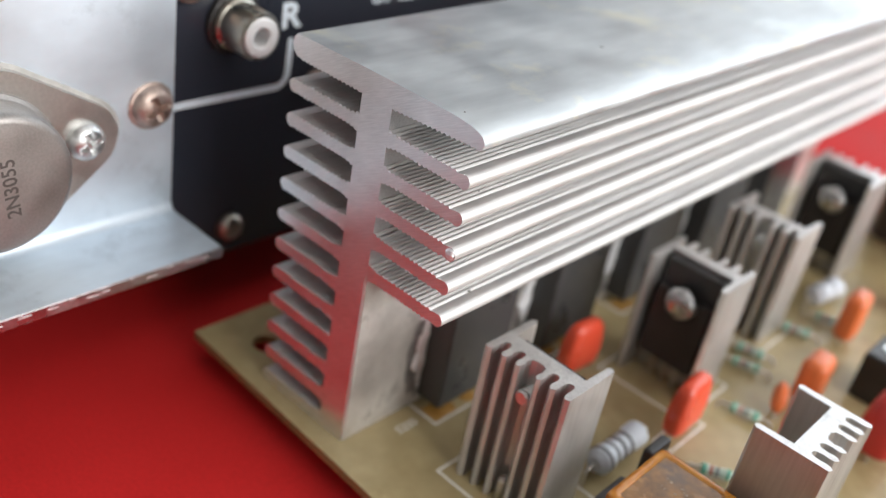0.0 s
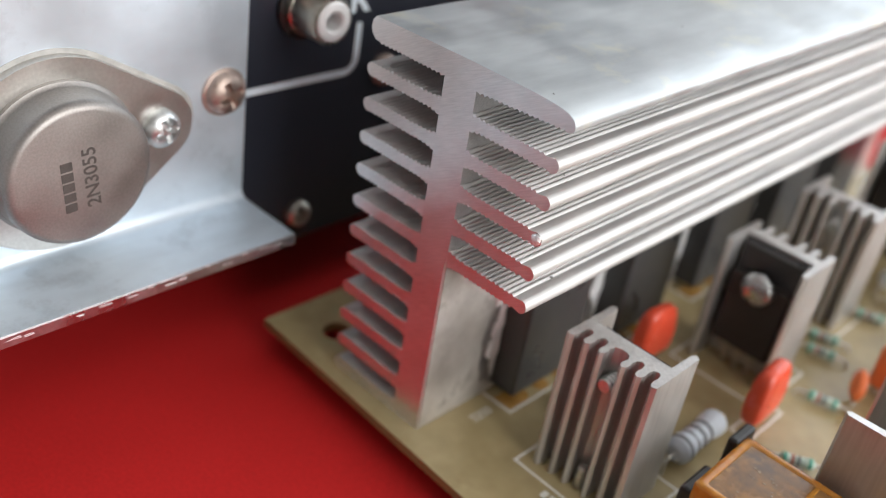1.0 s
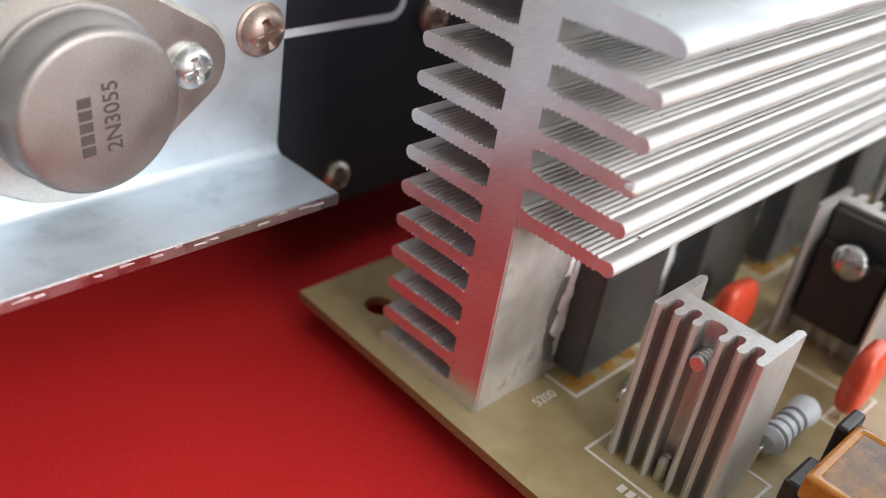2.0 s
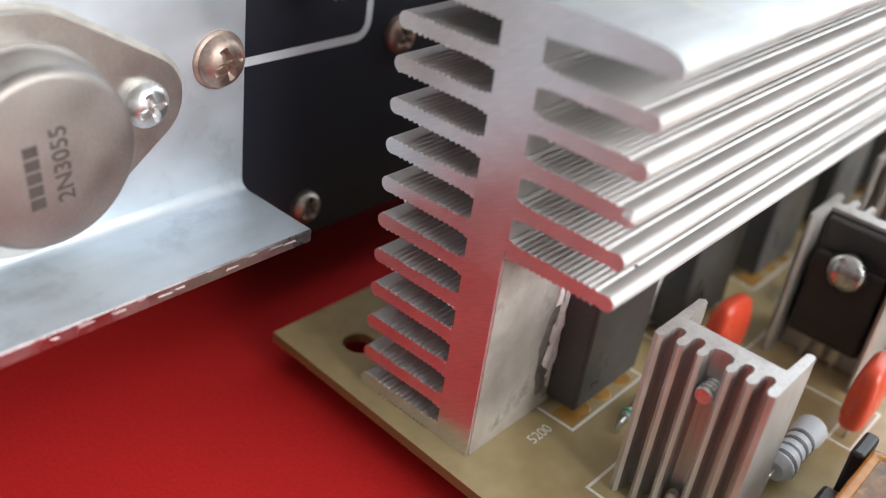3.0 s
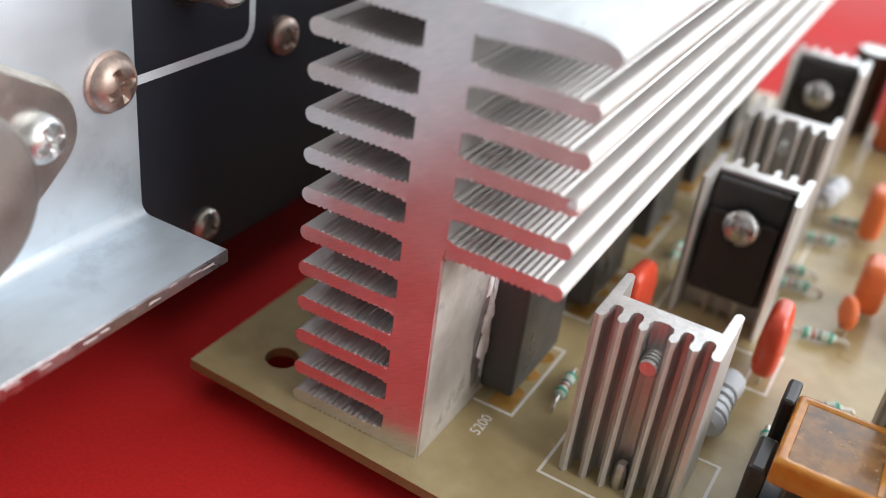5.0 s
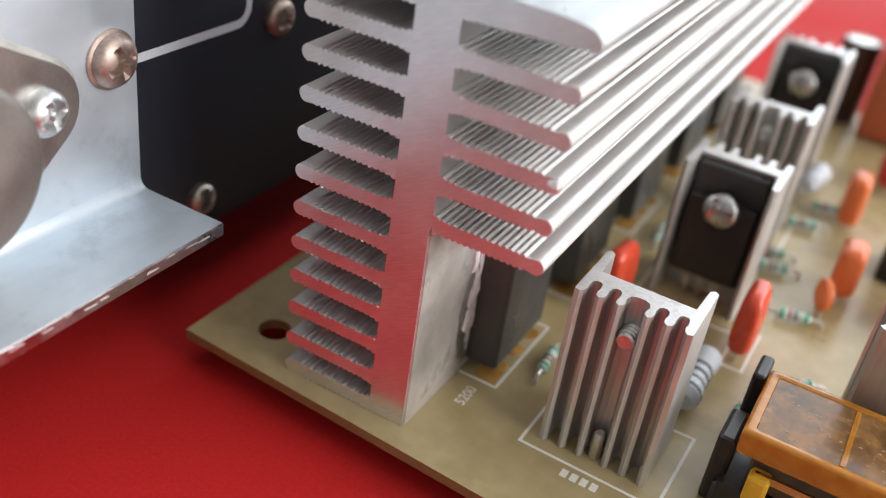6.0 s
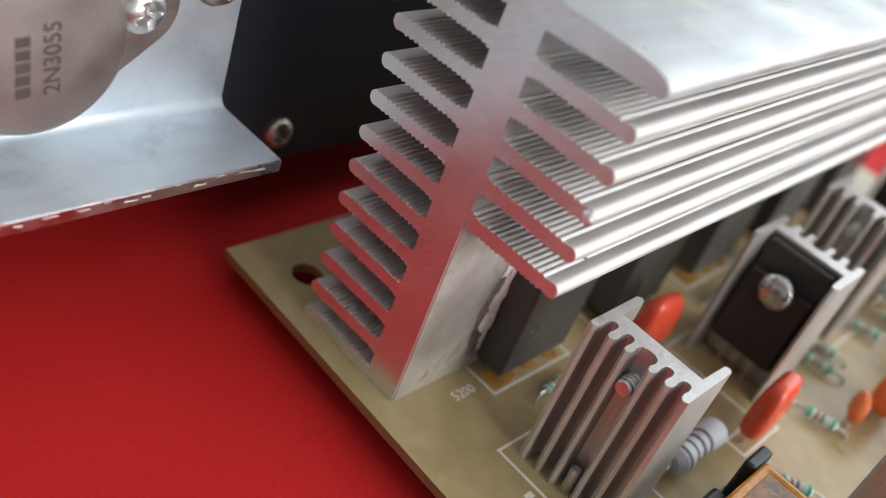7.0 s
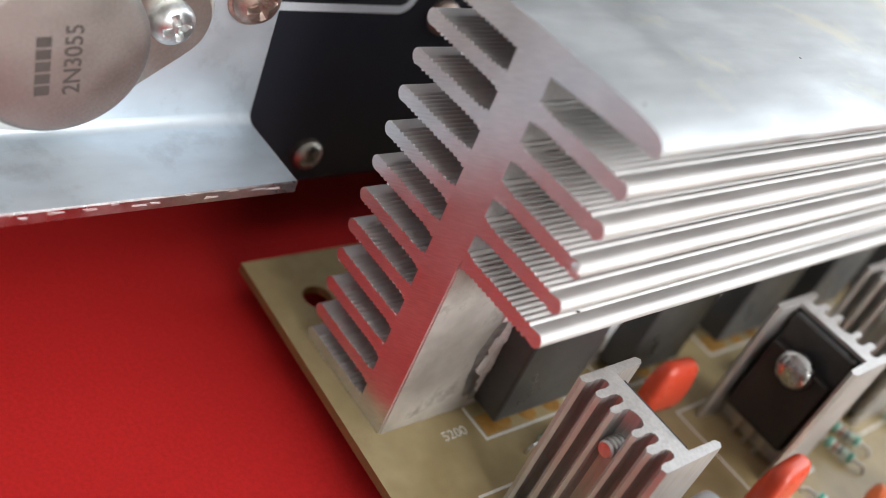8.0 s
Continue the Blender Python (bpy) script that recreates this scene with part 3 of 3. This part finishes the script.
dipped_capacitor(at_mm(61.0, 77.0, 0, 0, 0, 0), 11, 12.5, 8.0, "cap_darkred", "dark red film capacitor standing on the board")


big = thing("film_capacitor", "large terracotta orange boxed film capacitor standing on the board", "capacitor", m=at_mm(46.5, 165.0, 0))
part("body", box(-12.5, 12.5, -5.5, 5.5, 0.6, 25.0, 1.2, 3), "cap_terracotta", big, smooth=True)
for k in (-1, 1):
    part("lead", tube([(9.0 * k, 0, -0.3), (9.0 * k, 0, 0.9)], 0.4), "tin", big)
can = thing("electrolytic_capacitor", "dark brown sleeved electrolytic capacitor standing on the board", "capacitor", m=at_mm(28.0, 171.0, 0))
part("sleeve", lathe([(0, 0), (4.6, 0), (4.9, 0.5), (4.9, 1.6), (4.6, 2.0), (4.9, 2.5), (4.9, 20.6), (4.5, 21.1), (3.9, 21.1)], seg=28), "brown_sleeve", can, smooth=True)
part("vent_top", lathe([(3.95, 21.0), (3.7, 20.8), (0, 20.8)], seg=28), "tin", can, "bare metal top")


# ---- resistors ----
def resistor(m, length, r, body, bands, label, lift=0.4, group="small resistors"):
    """Dog-bone body along y with colour bands, lying on the board."""
    z = r + lift
    t = thing("resistor", label, "resistor", group, m=m)
    h = length / 2
    prof = [(0, -h), (r * 0.6, -h), (r, -h + r * 0.5), (r, -h + r * 1.3), (r * 0.86, -h + r * 1.9), (r * 0.86, h - r * 1.9), (r, h - r * 1.3), (r, h - r * 0.5), (r * 0.6, h), (0, h)]
    shell = part("body", lathe(prof, (0, 0, z), "y", 18), body, t, smooth=True)
    for f, material in bands:
        w = max(0.28, length * 0.026)
        rr = r * (1.03 if abs(f) > 0.68 else 0.9)
        part("colour_band", lathe([(rr - 0.3, f * h - w), (rr, f * h - w), (rr, f * h + w), (rr - 0.3, f * h + w)], (0, 0, z), "y", 18), material, shell, smooth=True)
    for s in (-1, 1):
        part("lead", tube([(0, s * h, z), (0, s * (h + 1.6), z), (0, s * (h + 2.2), z - 0.6), (0, s * (h + 2.3), -0.3)], 0.32), "tin", t)
    return t


resistor(at_mm(31.4, 34.2, 0), 14.0, 2.35, "res_white", [(-0.72, "band_dark"), (-0.38, "band_dark"), (-0.08, "band_dark"), (0.22, "band_dark")],
         "pale grey power resistor with dark bands lying on the board", 0.8, "")
GREEN = [(-0.75, "band_green"), (-0.3, "band_red"), (0.05, "band_dark"), (0.72, "band_green")]
for x, y, a in ((31.2, 84.5, -72), (33.0, 79.2, -75), (40.2, 65.0, -75), (44.8, 45.4, -60), (33.8, 101.0, -70), (36.5, 112.0, -75),
                (10.7, 25.5, 4), (11.6, 76.0, 5), (66.5, 41.0, -85), (67.5, 49.0, -85), (39.5, 31.2, 8)):
    resistor(at_mm(x, y, 0, 0, 0, a), 5.7, 0.95, "res_green", GREEN, "small pale green resistor with coloured bands")
resistor(at_mm(31.6, 120.0, 0, 0, 0, -8), 11, 2.4, "res_white", [(-0.7, "band_dark"), (-0.3, "band_dark"), (0.1, "band_dark")], "pale grey power resistor with dark bands lying on the board", 0.8, "")

# ---- orange disc capacitor ----
disc = thing("disc_capacitor", "small orange ceramic disc capacitor on the board", "capacitor", m=at_mm(43.4, 71.2, 0, 0, 0, 25))
part("body", lathe([(0, -1.4), (1.8, -1.2), (2.9, -0.6), (3.1, 0), (2.9, 0.6), (1.8, 1.2), (0, 1.4)], (0, 0, 3.9), "x", 22), "cap_orange", disc, smooth=True)
for s in (-1, 1):
    part("lead", tube([(0, s * 1.3, -0.3), (0, s * 1.3, 1.8)], 0.3), "tin", disc)

block = thing("terminal_block", "black plastic connector block on the board", "connector", m=at_mm(57.5, 96.0, 0))
part("body", box(-7.5, 7.5, -5.5, 5.5, 0, 10.5, 0.6, 2), "black_plastic", block)
for k in (-1, 1):
    part("clamp_screw", lathe([(0, 10.3), (2.0, 10.3), (2.0, 10.8), (0, 10.9)], (3.7 * k, 0, 0)), "steel", block)

# ---- relay ----
relay = thing("relay", "relay with an amber translucent cover on a black base", "relay")
RX0, RX1, RY0, RY1 = 41.4, 70.0, 10.8, 26.2
part("base", box(RX0 - 1.2, RX1 + 1, RY0 + 0.6, RY1 + 1.6, 0, 5.2, 0.5), "black_plastic", relay)
part("yoke", box(RX0 - 1.9, RX0 - 0.05, RY1 - 2.6, RY1 + 3.2, 5.2, 15.0, 0.5, 2), "black_plastic", relay)
part("contact_block", box(RX0 - 2.6, RX0 - 0.05, RY0 + 2.5, RY1 - 5.5, 0.0, 11.0, 0.6, 2), "black_plastic", relay)
core = part("core", box(RX0 + 2.2, RX1 - 2.2, RY0 + 2.4, RY1 - 2.4, 5.2, 14.2, 0.4), "core", relay, "dusty dark winding under the cover")
bm = bmesh.new()
loops = []
for inset, z in ((0, 11.6), (0, 15.3), (1.5, 15.3), (1.5, 11.6)):
    loops.append([bm.verts.new(c) for c in ((RX0 + inset, RY0 + inset, z), (RX1 - inset, RY0 + inset, z), (RX1 - inset, RY1 - inset, z), (RX0 + inset, RY1 - inset, z))])
for k in range(4):
    for c in range(4):
        a, b2 = loops[k], loops[(k + 1) % 4]
        bm.faces.new((a[c], a[(c + 1) % 4], b2[(c + 1) % 4], b2[c]))
bmesh.ops.bevel(bm, geom=bm.edges[:], offset=0.45, segments=2, affect="EDGES", profile=0.5)
cover = part("cover", bm, "amber", relay, smooth=True)
pane = part("cover_window", box(RX0 + 1.45, RX1 - 1.45, RY0 + 1.45, RY1 - 1.45, 14.7, 15.1), "amber_clear", cover, "dusty brown window of the cover")
for u in (0.42, 0.78):
    x = RX0 + u * (RX1 - RX0)
    part("cover_rib", box(x - 0.35, x + 0.35, RY0 + 1.5, RY1 - 1.5, 14.9, 15.22, 0.08), "amber", cover)
rnd = random.Random(3)
for k in range(34):
    x, y = rnd.uniform(RX0 + 3.4, RX1 - 6), rnd.uniform(RY0 + 3.4, RY1 - 4.6)
    w = rnd.uniform(0.2, 0.6)
    part("dust_fleck", prism([(x, y), (x + w, y + rnd.uniform(-0.2, 0.3)), (x + w * 0.7, y + rnd.uniform(0.2, 0.4)), (x + 0.1, y + 0.25)], 15.09, 15.14, "xy"), "dust", cover)
part("coil_tape", box(RX0 + 2.6, RX0 + 5.4, RY0 - 0.6, RY0 + 2.2, 5.0, 9.4, 0.6, 2), "yellow", relay)
part("contact_strip", box(RX0 + 3.2, RX1 - 4, RY0 + 0.6, RY0 + 1.0, 8.5, 9.6), "copper", relay)

# ---- aluminium bracket ----
BX, BZ, BY1, BY0 = -44.4, 22.4, -3.1, -175.0
bracket = thing("angle_bracket", "bent bright aluminium angle bracket screwed to the black panel", "bracket")
shelf = [(-29.6, BZ - 2.0), (-29.4, BZ - 1.8), (-29.4, BZ - 0.2), (-29.6, BZ)]
shelf += [(BX + 1.6 - 1.6 * math.sin(a), BZ + 1.6 - 1.6 * math.cos(a)) for a in [math.pi / 2 * j / 5 for j in range(6)]]
shelf += [(BX - 2.0, BZ + 1.6), (BX - 2.0, BZ - 1.4), (BX - 1.4, BZ - 2.0)]
sheet = part("shelf", prism(shelf, BY0, BY1, "xz"), "alu_sheet", bracket, smooth=True)
# front lip gets a darker mauve metal, its dim reflection put into the colour
sheet.data.materials.append(M["alu_lip"])
for p in sheet.data.polygons:
    p.material_index = int(p.normal.x > 0.6 and p.center.x > -0.031)
part("upright", box(BX - 2.0, BX, BY0, BY1, BZ + 1.6, 118.0), "alu_sheet", bracket)

rnd = random.Random(5)
for k in range(26):
    y = -4.5 - 3.4 * k - rnd.uniform(0, 2.0)
    z = BZ - rnd.uniform(0.25, 1.2)
    flake = [(y, z), (y - rnd.uniform(0.8, 2.6), z + rnd.uniform(-0.1, 0.1)), (y - rnd.uniform(0.8, 2.2), z + 0.35), (y - 0.2, z + rnd.uniform(0.15, 0.4))]
    part("edge_scratch", prism(flake, -29.41, -29.36, "yz"), "alu_bright", bracket)

# ---- black panel ----
PX = BX - 2.1
panel = thing("rear_panel", "black painted amplifier rear panel with white printing", "panel")
part("plate", box(PX - 1.2, PX, -185, 128, 7.6, 122, 0.2), "panel", panel)
# unseen box, added so the cloth beneath the panel falls dark
part("chassis", box(PX - 230, PX - 1.25, -184, 127, 8.0, 121, 0.4), "panel", panel, "unseen black chassis box added behind the panel to shade the cloth")
for y in (-100, 108):
    for x in (PX - 215, PX - 30):
        part("foot", lathe([(0, TABLE_Z - 0.8), (6.5, TABLE_Z - 0.8), (7.5, 8.0), (0, 8.0)], (x, y, 0)), "black_plastic", panel)


def print_line(points, width=1.3):
    b = bmesh.new()
    prism(stroke(points, width), PX - 0.02, PX + 0.04, "yz", b)
    return part("printed_line", b, "panel_ink", panel)


def print_text(body, y, z, size, wide=1.0, bold=0.2):
    b = text_mesh(body, size, 0.03, bold)
    bmesh.ops.scale(b, vec=(wide, 1, 1), verts=b.verts)
    bmesh.ops.transform(b, matrix=Matrix(((0, 0, 1, PX + 0.03), (1, 0, 0, y), (0, 1, 0, z), (0, 0, 0, 1))), verts=b.verts)
    return part("printed_text", b, "panel_ink", panel)


arc = [(19.6 + 2.6 * math.sin(a), 42.6 - 2.6 * math.cos(a)) for a in [math.pi / 2 * j / 6 for j in range(7)]]
print_line([(-3.0, 40.2)] + arc + [(22.3, 49.0)])
print_line([(22.2, 57.5), (22.2, 78.0)])
print_text("R", 21.8, 53.0, 6.4, 1.15)
print_text("SPEAKER-8\u03a9", 61.0, 55.0, 5.8, 1.24, 0.10)

# ---- screws on bracket and panel ----
for y, z, material, label in ((-7.5, 42.6, "brass", "bronze cross-head screw holding the bracket"), (-8.6, 68.5, "nickel", "dull cross-head screw holding the bracket")):
    s = screw_head("screw", 3.55, 2.7, material, None, at_mm(BX, y, z) @ FACE_MX @ at_mm(0, 0, 0, 0, 0, 20), rim=1.12)
    tagged(s, label, "screw", "panel screws")
for y, z, r in ((11.0, 13.6, 2.7), (29.2, 39.1, 3.0), (0.4, 61.2, 3.3), (16.6, 60.3, 2.9)):
    s = screw_head("screw", r, 2.3, "nickel" if z < 20 else "brass", None, at_mm(PX, y, z) @ FACE_MX @ at_mm(0, 0, 0, 0, 0, 35))
    tagged(s, "dull cross-head screw in the black panel", "screw", "panel screws")


# ---- phono sockets ----
def phono_socket(y, z, insert, label):
    s = thing("phono_socket", label, "socket", "phono sockets on the panel", m=at_mm(PX, y, z))
    part("flange", lathe([(0, 0), (5.4, 0), (5.4, 0.9), (5.0, 1.2), (0, 1.2)], (0, 0, 0), "x", 28), "black_plastic", s)
    part("shell", lathe([(4.5, 0.5), (4.5, 2.0), (4.15, 2.3), (4.15, 7.4), (3.9, 7.8), (3.4, 7.8), (3.4, 1.2)], (0, 0, 0), "x", 28), "nickel_shell", s, "dull metal shell", True)
    part("insert", lathe([(3.38, 1.2), (3.38, 8.0), (3.1, 8.3), (1.9, 8.3), (1.6, 8.0), (1.6, 2.0), (0, 2.0)], (0, 0, 0), "x", 28), insert, s, smooth=True)
    return s


M["nickel_shell"] = mat("tarnished socket shell", (0.50, 0.48, 0.42), 0.32, 1.0, 0.6, 0.12, 3, 0.08)
phono_socket(9.2, 53.6, "white_plastic", "phono socket with a white insert in a dull metal shell")
phono_socket(6.3, 67.6, "red_plastic", "phono socket with a red insert in a dull metal shell")

# ---- speaker terminals ----
term = thing("speaker_terminal", "red push speaker terminal on the black panel", "terminal", "speaker terminals", m=at_mm(PX, 53.5, 64.6))
part("block", box(0, 3.0, -11.5, 11.5, -3.4, 4, 0.4), "red_plastic", term)
part("lever", box(3.0, 6.0, -8, 8, -2.6, 0.5, 0.5), "red_plastic", term)
post = thing("binding_post", "red binding post on the black panel", "terminal", m=at_mm(PX, 116.5, 50.5))
part("collar", lathe([(0, 0), (5.6, 0), (5.6, 2.0), (4.6, 2.4), (0, 2.4)], (0, 0, 0), "x", 24), "red_plastic", post)
part("knob", lathe([(3.4, 2.4), (4.6, 3.2), (4.9, 9.0), (4.4, 10.5), (0, 10.8)], (0, 0, 0), "x", 24), "red_plastic", post, smooth=True)


# ---- metal can transistors ----
def metal_can(y, z, tilt, label):
    t = thing("metal_can_transistor", label, "transistor", "metal can transistors on the bracket", m=at_mm(BX, y, z, tilt, 0, 0))
    # diamond flange: hull of a large disc and two small end discs, in the yz plane
    pts = []
    R, r, d = 14.7, 5.9, 15.6
    a = math.acos((R - r) / d)
    for j in range(13):
        ang = -a + 2 * a * j / 12
        pts.append((d + r * math.cos(ang), r * math.sin(ang)))
    for j in range(1, 16):
        ang = a + (math.pi - 2 * a) * j / 16
        pts.append((R * math.cos(ang), R * math.sin(ang)))
    for j in range(13):
        ang = math.pi - a + 2 * a * j / 12
        pts.append((-d + r * math.cos(ang), r * math.sin(ang)))
    for j in range(1, 16):
        ang = math.pi + a + (math.pi - 2 * a) * j / 16
        pts.append((R * math.cos(ang), R * math.sin(ang)))
    part("mica_sheet", prism([(u * 1.05, v * 1.05) for u, v in pts], 0.0, 0.12, "yz"), "mica", t)
    b = prism(pts, 0.12, 1.6, "yz")
    part("flange", b, "to3_base", t, "nickel plated diamond flange")
    prof = [(11.6, 1.6), (11.6, 2.4), (11.1, 2.7), (10.95, 3.0), (10.85, 6.6)] + [(9.55 + 1.3 * math.cos(q), 6.6 + 1.5 * math.sin(q)) for q in (0.3, 0.6, 0.9, 1.2, 1.57)] + [(0, 8.15)]
    can = part("can", lathe(prof, (0, 0, 0), "x", 64), "to3", t, smooth=True)
    b = text_mesh("2N3055", 2.85, 0.02, 0.035)
    bmesh.ops.transform(b, matrix=Matrix(((0, 0, 1, 8.17), (0, -1, 0, 1.2), (1, 0, 0, -0.4), (0, 0, 0, 1))), verts=b.verts)
    part("printed_number", b, "print_dark", can, "dark stamped type number")
    for k in range(5):
        part("printed_bar", box(8.12, 8.19, -3.1, -1.4, -4.9 + 1.6 * k, -3.6 + 1.6 * k), "print_dark", can)
    for s in (-1, 1):
        screw_head("screw", 3.0, 2.5, "steel", t, at_mm(1.6, s * (d + 0.2), 0) @ FACE_MX @ at_mm(0, 0, 0, 0, 0, 15))
    return t


metal_can(-35.6, 38.8, 4.0, "round metal can power transistor with a stamped number on bracket")
metal_can(-35.4, 76.6, 2.0, "round metal can power transistor bolted to the bracket above another")
